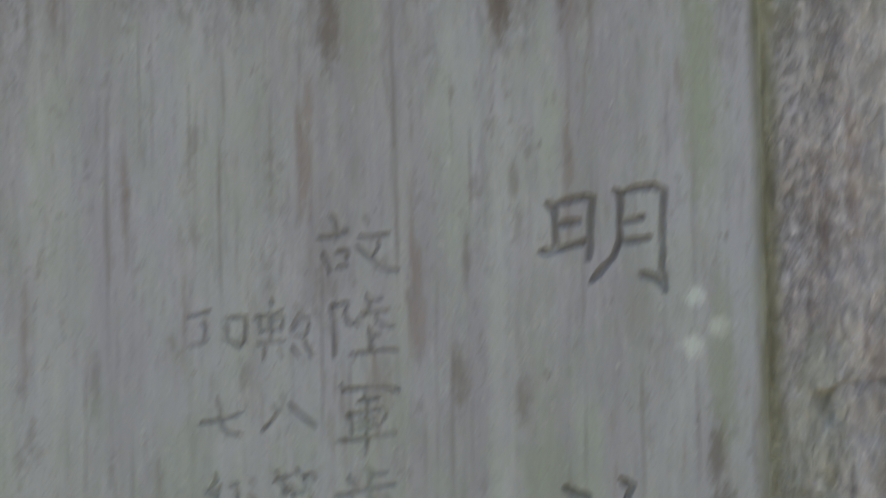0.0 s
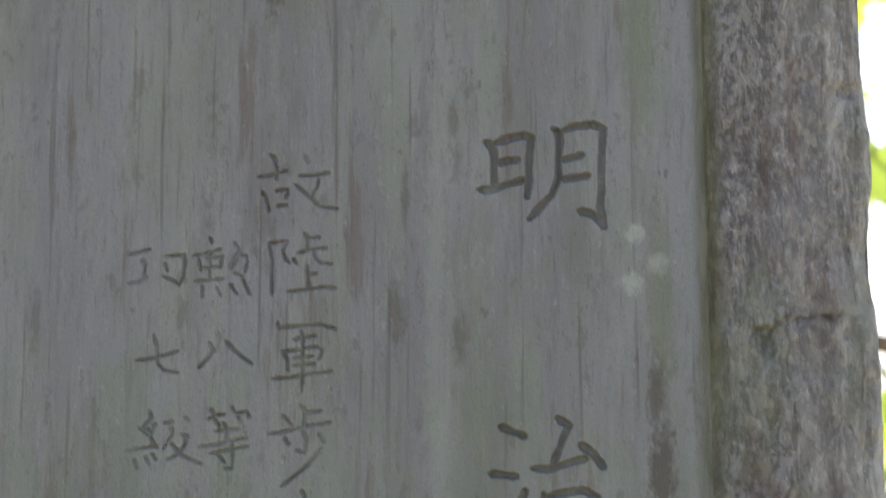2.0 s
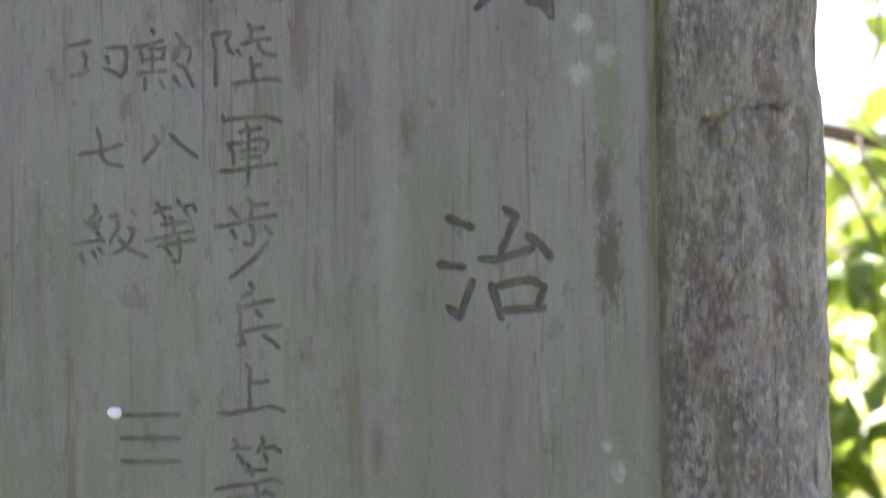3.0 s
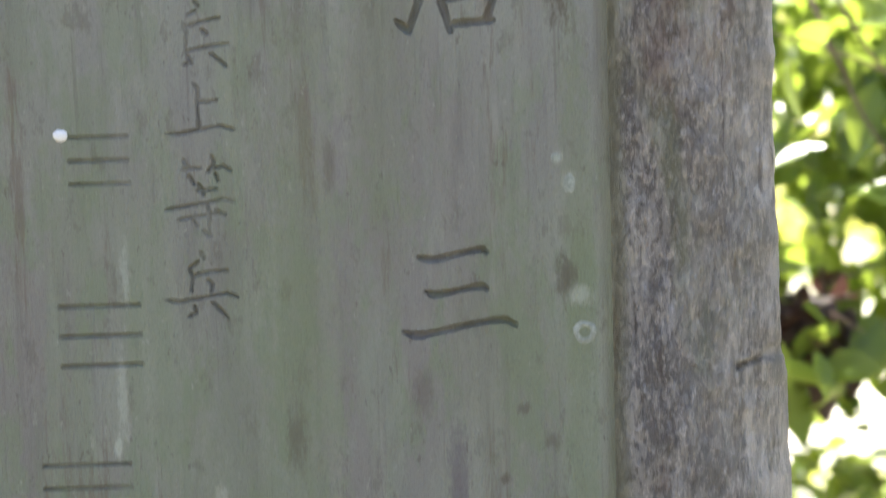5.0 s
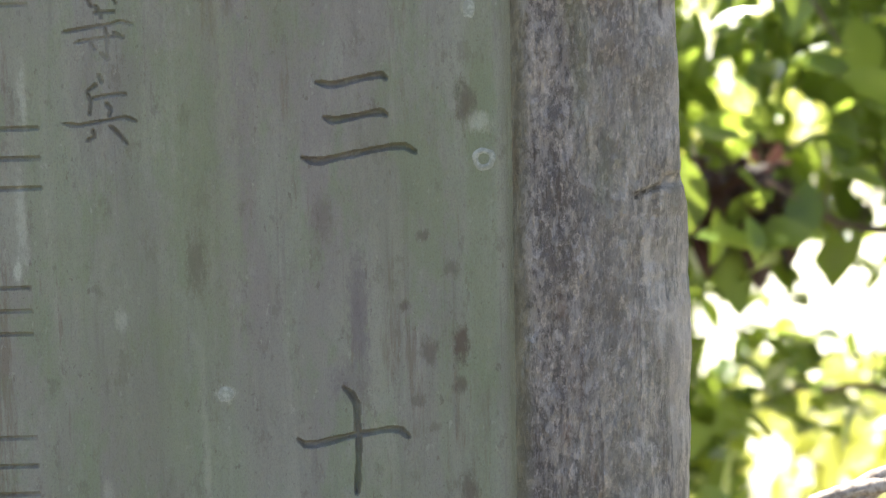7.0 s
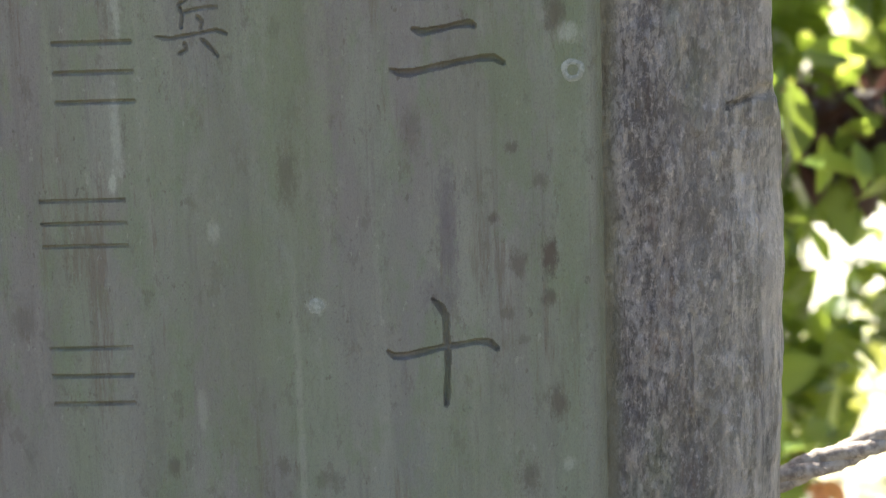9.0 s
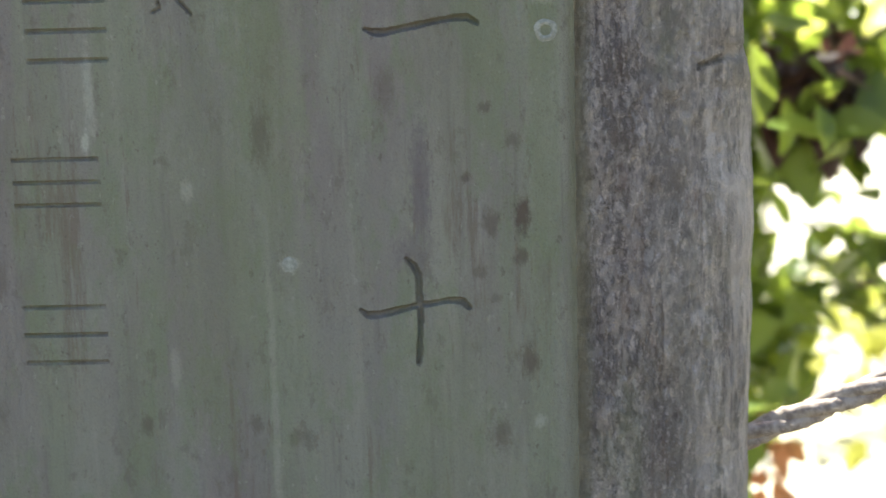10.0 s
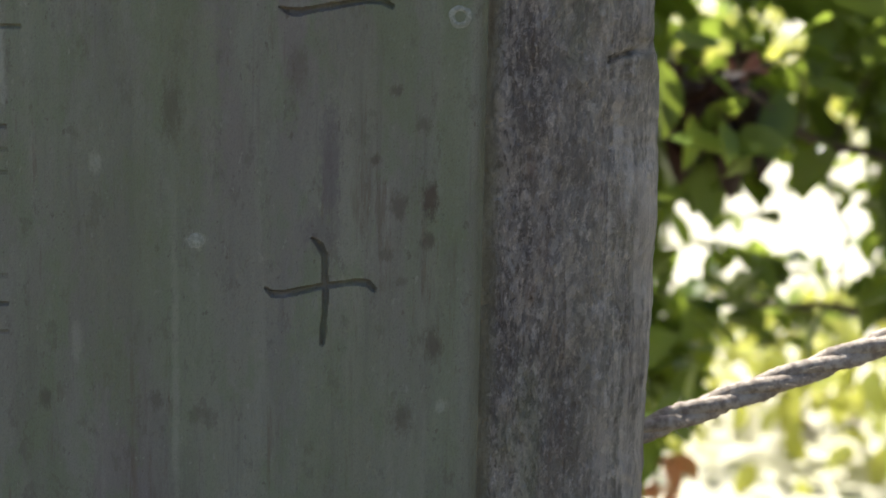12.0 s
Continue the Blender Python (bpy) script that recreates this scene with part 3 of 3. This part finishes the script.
UY = face_relief(UX, UZ) + .003 * np.clip(1 + UX / .012, 0, 1)
quads("face_head", np.stack([UX, UY, UZ], -1).reshape(-1, 3), grid_faces(*UX.shape), STONE, stele, "mottled upper strip of the panel")


def block(bm, x0, x1, y0, y1, z0, z1, bevel=0.0):
    r = bmesh.ops.create_cube(bm, size=1, matrix=Matrix.Translation(((x0 + x1) / 2, (y0 + y1) / 2, (z0 + z1) / 2)) @ Matrix.Diagonal((x1 - x0, y1 - y0, z1 - z0, 1)))
    if bevel:
        es = list({e for v in r["verts"] for e in v.link_edges})
        bmesh.ops.bevel(bm, geom=es, offset=bevel, segments=3, affect="EDGES")


bm = bmesh.new()
block(bm, -1.03, .143, .03, .20, .30, 2.44, .01)
part("slab_core", bm, BORDER, stele)
bm = bmesh.new()
block(bm, -1.05, -.90, -.012, .19, .35, 2.45, .02)
part("left_rim", bm, BORDER, stele)
bm = bmesh.new()
block(bm, -1.25, .36, -.22, .42, 0.0, .36, .03)
tagged(part("stone_plinth", bm, BORDER), "rough grey stone plinth under the stele", "plinth")


def blob(name, x, z, rx, rz, h, material, parent, seed, ring=False, label=""):
    """A thin crust with a wavy outline on the face."""
    bm = bmesh.new()
    n, rows = 28, (.38, .50, .66, .84, 1.0) if ring else (.35, .6, .8, .92, 1.0)
    last = None
    for r in rows:
        cur = []
        for i in range(n):
            a = 2 * math.pi * i / n
            wob = 1 + .16 * noise.noise((math.cos(a) * 1.7 + seed, math.sin(a) * 1.7, seed * .7)) * r + .07 * noise.noise((math.cos(a) * 5, math.sin(a) * 5, seed))
            px, pz = x + rx * r * wob * math.cos(a), z + rz * r * wob * math.sin(a)
            base = float(face_relief(np.array([px]), np.array([pz]))[0])
            top = -.0008 if ring and r == .38 else h * (1 - r ** 4)
            cur.append(bm.verts.new((px, base - top + (.0012 if r == 1 else 0), pz)))
        if last is None:
            if not ring:
                bm.faces.new(cur)
        else:
            for i in range(n):
                bm.faces.new((cur[i], cur[(i + 1) % n], last[(i + 1) % n], last[i]))
        last = cur
    return part(name, bm, material, parent, label)


blob("lichen_ring", -.025, 1.172, .0115, .0115, .0012, LICHEN, stele, 3, True, "pale ring of lichen")
blob("lichen_spot", -.0475, 1.3256, .0045, .0055, .0007, LICHEN, stele, 11, False, "pale round lichen spot")
blob("lichen_spot", -.0359, 1.3029, .0058, .0085, .0007, LICHEN, stele, 12, False, "pale round lichen spot")
blob("lichen_spot", -.261, .965, .0080, .0075, .0009, LICHEN, stele, 5, False, "pale round lichen spot")
tagged(blob("bird_dropping", -.477, 1.358, .0068, .0055, .003, WHITE, None, 8), "small white bird dropping on the stone face", "dropping")

# ---------------------------------------------------------------- the rope
def rope_path(t):
    """From behind the slab up to the right, then away to the trunk of the tree."""
    if t < .24:
        x = .10 + t * 2.3
        return Vector((x, .085, .742 + .385 * (x - .10) + .025 * (x - .1) ** 2))
    p, d, q = rope_path(.2399), Vector((2.3, 0, .93)), Vector((1.20, 1.70, 1.16))
    u = (t - .24) / .76
    b, c = p + d * .16, q + Vector((-.10, -.6, .05))
    return p * (1 - u) ** 3 + b * 3 * u * (1 - u) ** 2 + c * 3 * u * u * (1 - u) + q * u ** 3


def strand(phase, seed):
    n, sides, turns = 1000, 10, 14.5
    verts, faces = [], []
    for i in range(n):
        t = i / (n - 1)
        c = rope_path(t)
        d = (rope_path(min(1, t + .002)) - rope_path(max(0, t - .002))).normalized()
        u = d.cross(Vector((0, 1, 0))).normalized()
        v = d.cross(u)
        a = phase + turns * 2 * math.pi * t
        fat = .0080 * (1 + .14 * noise.noise((t * 160, seed, 0)))
        o = c + (u * math.cos(a) + v * math.sin(a)) * .0056
        for k in range(sides):
            b = 2 * math.pi * k / sides
            w = fat * (1 + .26 * noise.noise((t * 560, k * 3.1, seed)))
            verts.append(o + (u * math.cos(b) + v * math.sin(b)) * w)
    for i in range(n - 1):
        for k in range(sides):
            k2 = (k + 1) % sides
            faces.append((i * sides + k, i * sides + k2, (i + 1) * sides + k2, (i + 1) * sides + k))
    return verts, faces


rope = tagged(new("straw_rope"), "thick twisted weathered straw rope stretched between stele and tree", "rope")
for k in range(3):
    v, f = strand(k * 2 * math.pi / 3, k + 1.0)
    quads("strand", v, f, ROPE, rope)
rng = random.Random(4)
fv, ff = [], []
for k in range(330):
    t = rng.random() * .45
    p = rope_path(t)
    a = rng.uniform(0, 2 * math.pi)
    d = Vector((rng.uniform(.3, 1), math.cos(a) * .7, math.sin(a) * .7)).normalized()
    q = p + Vector((0, math.cos(a), math.sin(a))) * .0095
    e = q + d * rng.uniform(.006, .022)
    s = Vector((0, .00025, .0003))
    i = len(fv)
    fv += [q - s, q + s, e + s * .4, e - s * .4]
    ff.append((i, i + 1, i + 2, i + 3))
tagged(quads("loose_fibre", fv, ff, ROPE, rope), kind="stuff")


# ---------------------------------------------------------------- ground and distance
bm = bmesh.new()
for i in range(61):
    for j in range(61):
        x, y = (i - 30) / 30, (j - 30) / 30
        x, y = math.copysign(abs(x) ** 3, x) * 900, math.copysign(abs(y) ** 3, y) * 900
        bm.verts.new((x, y, -.02 + .02 * noise.noise((x * .7, y * .7, 0))))
bm.verts.ensure_lookup_table()
for i in range(60):
    for j in range(60):
        a = i * 61 + j
        bm.faces.new([bm.verts[k] for k in (a, a + 61, a + 62, a + 1)])
tagged(part("ground", bm, GROUND), "brown ground, painted paler behind so that it looks sunlit", "ground", kind="structure")


# ---------------------------------------------------------------- foliage
def leaf_shape(wide=.36, fold=.18, droop=.12):
    """Pointed oval leaf, length 1 along x, with a folded midrib."""
    rows = [(0, 0), (.12, .45), (.30, .88), (.50, 1.0), (.70, .80), (.86, .42), (1.0, 0)]
    v, f = [], []
    for t, w in rows:
        z = -droop * t * t
        for s in (-1, 0, 1):
            v.append((t, s * w * wide / 2, z + abs(s) * w * wide * fold))
    for i in range(len(rows) - 1):
        for s in (0, 1):
            a = i * 3 + s
            f.append((a, a + 1, a + 4, a + 3))
    return np.array(v), np.array(f)


def leaf_matrix(r, place, size, hang=0.35):
    yaw, pitch, roll = r.uniform(0, 360), r.gauss(-25, 28) * (1 + hang), r.gauss(0, 35)
    return Matrix.Translation(place) @ Euler((radians(roll), radians(-pitch), radians(yaw))).to_matrix().to_4x4() @ Matrix.Scale(size, 4)


def joined_leaves(name, places, material, parent, wide=.42, seed=1, hang=.35, sizes=(.06, .11)):
    r = random.Random(seed)
    lv, lf = leaf_shape(wide)
    lv4 = np.c_[lv, np.ones(len(lv))]
    vs, fs = [], []
    for i, p in enumerate(places):
        m = np.array(leaf_matrix(r, p, r.uniform(*sizes), hang))
        vs.append((lv4 @ m.T)[:, :3])
        fs.append(lf + i * len(lv))
    return tagged(quads(name, np.concatenate(vs), np.concatenate(fs), material, parent), kind="stuff")


def limb(bm, pts, r0, r1, sides=8, seed=0):
    """Tapered, slightly crooked branch through points."""
    pts = [Vector(p) for p in pts]
    path = []
    for p, q in zip(pts, pts[1:]):
        n = max(2, int((q - p).length / .03))
        path += [p.lerp(q, i / n) for i in range(n)]
    path.append(pts[-1])
    last = None
    for i, p in enumerate(path):
        t = i / (len(path) - 1)
        d = (path[min(i + 1, len(path) - 1)] - path[max(i - 1, 0)]).normalized()
        u = d.orthogonal().normalized()
        v = d.cross(u)
        r = r0 + (r1 - r0) * t
        p = p + Vector((noise.noise((t * 7, seed, 0)), noise.noise((t * 7, seed, 5)), noise.noise((t * 7, seed, 9)))) * min(.02, r * 1.5)
        cur = [bm.verts.new(p + (u * math.cos(2 * math.pi * k / sides) + v * math.sin(2 * math.pi * k / sides)) * r * (1 + .15 * noise.noise((t * 30, k, seed)))) for k in range(sides)]
        if last:
            for k in range(sides):
                bm.faces.new((last[k], last[(k + 1) % sides], cur[(k + 1) % sides], cur[k]))
        last = cur


shrub = tagged(new("camellia_tree"), "dense evergreen tree with glossy oval leaves behind the stele", "tree")
bm = bmesh.new()
limb(bm, [(1.35, 1.9, -.05), (1.25, 1.85, .7), (1.18, 1.75, 1.5), (1.25, 1.8, 2.6), (1.2, 1.8, 3.6)], .085, .03, 10, 1)
part("trunk", bm, BARK, shrub)
BOUGHS = [
    ([(1.20, 1.76, 1.45), (.80, 1.35, 1.60), (.50, 1.12, 1.665), (.20, 1.02, 1.70)], .024, .012),
    ([(1.22, 1.8, 2.2), (.8, 1.5, 2.42), (.45, 1.35, 2.52), (.2, 1.3, 2.60)], .030, .016),
    ([(1.22, 1.85, .75), (.95, 1.6, .85), (.68, 1.4, .90), (.40, 1.25, 1.02)], .016, .005),
    ([(1.24, 1.85, .55), (1.0, 1.7, .52), (.75, 1.55, .58), (.45, 1.4, .62)], .014, .004),
    ([(.50, 1.12, 1.665), (.42, 1.05, 1.50), (.47, 1.02, 1.36), (.55, 1.0, 1.22)], .006, .002),
    ([(.68, 1.4, .90), (.74, 1.3, 1.10), (.72, 1.25, 1.30)], .0035, .0015),
    ([(.75, 1.55, .58), (.72, 1.4, .75), (.60, 1.3, .95), (.58, 1.2, 1.05)], .0035, .0015),
    ([(.45, 1.35, 2.52), (.40, 1.25, 2.2), (.36, 1.2, 1.95)], .007, .002),
    ([(.36, 1.05, 1.68), (.355, 1.0, 1.641), (.41, 1.0, 1.558), (.488, 1.0, 1.427), (.56, 1.02, 1.34)], .0045, .002),
    ([(.60, 1.05, 1.36), (.487, 1.0, 1.403), (.424, 1.0, 1.43), (.345, 1.0, 1.452)], .0035, .0015),
    ([(.25, 1.02, 1.695), (.298, 1.0, 1.65), (.337, 1.0, 1.601), (.373, 1.0, 1.52)], .0045, .002),
    ([(.80, 1.35, 1.60), (.52, 1.1, 1.80), (.384, 1.0, 1.919), (.300, 1.0, 1.965), (.22, 1.0, 1.99)], .006, .002),
    ([(.384, 1.0, 1.919), (.38, 1.0, 1.79), (.348, 1.0, 1.732), (.371, 1.0, 1.666)], .003, .0015),
]
for k, (pts, a, b) in enumerate(BOUGHS):
    bm = bmesh.new()
    limb(bm, pts, a, b, 7, k + 3)
    part("branch", bm, BARK, shrub)


# openings through the crown, placed to fit the camera's view, on a plane 1.2 m behind the stele's face: x, z, half
# width, half height
VIEW_GAPS = [(.35, 1.13, .022, .029), (.44, 1.05, .029, .023), (.55, 1.13, .033, .036), (.58, 1.00, .020, .014), (.66, 1.02, .020, .020), (.70, .94, .015, .029),
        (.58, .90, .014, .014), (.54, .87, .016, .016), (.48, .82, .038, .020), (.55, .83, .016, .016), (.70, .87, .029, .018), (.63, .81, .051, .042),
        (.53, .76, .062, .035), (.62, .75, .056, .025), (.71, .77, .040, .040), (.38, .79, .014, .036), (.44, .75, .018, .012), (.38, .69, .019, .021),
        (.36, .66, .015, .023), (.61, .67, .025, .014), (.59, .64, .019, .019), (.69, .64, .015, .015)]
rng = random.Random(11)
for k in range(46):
    VIEW_GAPS.append((rng.uniform(.25, 1.3), rng.uniform(1.16, 1.66), rng.uniform(.012, .028), rng.uniform(.012, .028)))
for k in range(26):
    VIEW_GAPS.append((rng.uniform(.34, .80), rng.uniform(.54, .92), rng.uniform(.008, .018), rng.uniform(.008, .018)))
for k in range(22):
    VIEW_GAPS.append((rng.uniform(.80, 1.6), rng.uniform(.6, 1.1), rng.uniform(.015, .04), rng.uniform(.015, .04)))
VIEW_GAP = np.array(VIEW_GAPS) * (1, 1, .72, .72)
leaf_v, leaf_f = leaf_shape(.54)
leaf_v4 = np.c_[leaf_v, np.ones(len(leaf_v))]


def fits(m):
    """Whether a leaf keeps clear of the openings, which slant along the camera's line of sight."""
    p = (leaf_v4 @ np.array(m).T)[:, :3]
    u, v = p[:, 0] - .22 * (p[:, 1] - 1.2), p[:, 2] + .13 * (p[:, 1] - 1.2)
    inside = ((u[:, None] - VIEW_GAP[:, 0]) / VIEW_GAP[:, 2]) ** 2 + ((v[:, None] - VIEW_GAP[:, 1]) / VIEW_GAP[:, 3]) ** 2 < 1
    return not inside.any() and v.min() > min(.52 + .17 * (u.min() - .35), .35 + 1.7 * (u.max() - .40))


def fullness(x, y, z):
    """Dense at the height of the boughs, thin and open near the top, rounded at the far sides."""
    if (x > 1.0 or y > 1.6) and ((x - .85) / .80) ** 2 + ((y - 1.5) / .60) ** 2 > 1 + .35 * noise.noise((x * 4, y * 4, z * 4)):
        return 0.0
    top = 1.0 if z < 1.0 else .85 if z < 1.56 else max(.08, .85 - (z - 1.56) * 8)
    return top * (1 if x < 1.15 else .30)


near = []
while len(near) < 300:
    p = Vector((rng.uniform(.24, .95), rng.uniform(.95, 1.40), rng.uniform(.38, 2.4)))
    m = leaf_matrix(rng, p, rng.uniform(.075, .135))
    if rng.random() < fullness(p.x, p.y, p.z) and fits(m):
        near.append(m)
leaf_me = bpy.data.meshes.new("leaf")
leaf_me.from_pydata([tuple(v) for v in leaf_v], [], [tuple(int(i) for i in f) for f in leaf_f])
for f in leaf_me.polygons:
    f.use_smooth = True
leaf_me.materials.append(LEAF)
for m in near:
    ob = new("leaf", leaf_me)
    ob.parent = shrub
    ob.matrix_basis = m
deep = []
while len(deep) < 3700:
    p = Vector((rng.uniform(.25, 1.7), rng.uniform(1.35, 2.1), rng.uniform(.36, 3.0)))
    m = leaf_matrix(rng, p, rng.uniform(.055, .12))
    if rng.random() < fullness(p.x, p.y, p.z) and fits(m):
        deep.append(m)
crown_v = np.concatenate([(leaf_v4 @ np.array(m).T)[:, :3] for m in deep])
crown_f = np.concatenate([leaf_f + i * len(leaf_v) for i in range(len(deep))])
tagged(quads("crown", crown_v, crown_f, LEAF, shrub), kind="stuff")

cluster = tagged(new("withered_leaf_cluster"), "hanging cluster of withered dark brown leaves among green foliage", "dead leaves")
dead_v, dead_f = leaf_shape(.5)
dead_me = bpy.data.meshes.new("withered_leaf")
dead_me.from_pydata([tuple(v) for v in dead_v], [], [tuple(int(i) for i in f) for f in dead_f])
dead_me.materials.append(DEAD)
for k in range(110):
    ob = new("withered_leaf", dead_me)
    ob.parent = cluster
    ob.matrix_basis = leaf_matrix(rng, (rng.uniform(.33, .50), rng.uniform(1.10, 1.30), rng.uniform(.95, 1.05)), rng.uniform(.06, .11), 1.6)
bm = bmesh.new()
limb(bm, [(.56, 1.36, 1.05), (.46, 1.33, 1.03), (.38, 1.30, 1.0)], .005, .003, 6, 60)
part("twig", bm, BARK, cluster)
orange = tagged(new("orange_leaf_sprig"), "small sprig of orange-red leaves low behind the stele", "leaves")
pts = [Vector((rng.uniform(.31, .40), rng.uniform(1.2, 1.3), rng.uniform(.30, .42))) for k in range(16)]
joined_leaves("orange_leaf", pts, ORANGE, orange, .6, 3, .5, (.05, .09))

bright = tagged(new("sunlit_shrub"), "low yellow-green shrub behind the rope, leaf colour lightened for the sun", "shrub")
pts = []
for k in range(700):
    a, b = rng.uniform(0, 6.28), math.sqrt(rng.random())
    pts.append(Vector((1.25 + math.cos(a) * b * .95, 2.75 + math.sin(a) * b * .55, rng.random() ** .7 * .40 * (1.15 - b * .5))))
joined_leaves("sunlit_leaves", pts, LIGHTENED_LEAF, bright, .5, 31, .2, (.06, .12))
bm = bmesh.new()
for k in range(9):
    a = k * .7
    limb(bm, [(1.25 + math.cos(a) * .2, 2.75 + math.sin(a) * .1, -.04), (1.25 + math.cos(a) * .45, 2.75 + math.sin(a) * .25, .2), (1.25 + math.cos(a) * .7, 2.75 + math.sin(a) * .4, .3)], .010, .003, 6, k + 40)
part("stem", bm, BARK, bright)

hedge = tagged(new("far_shrubs"), "shrubs in the distance, leaf colour lightened to look sunlit", "shrub", kind="stuff")
far = []
for k in range(46):
    c = Vector((rng.uniform(-1, 14), rng.uniform(7, 14), 0))
    h = rng.uniform(.5, 2.6)
    for j in range(70):
        a, b = rng.uniform(0, 6.28), math.sqrt(rng.random())
        far.append(c + Vector((math.cos(a) * b * h * .8, math.sin(a) * b * h * .8, rng.random() * h * (1.1 - b * .6))))
joined_leaves("far_foliage", far, LIGHTENED_LEAF, hedge, .55, 21, sizes=(.16, .34))
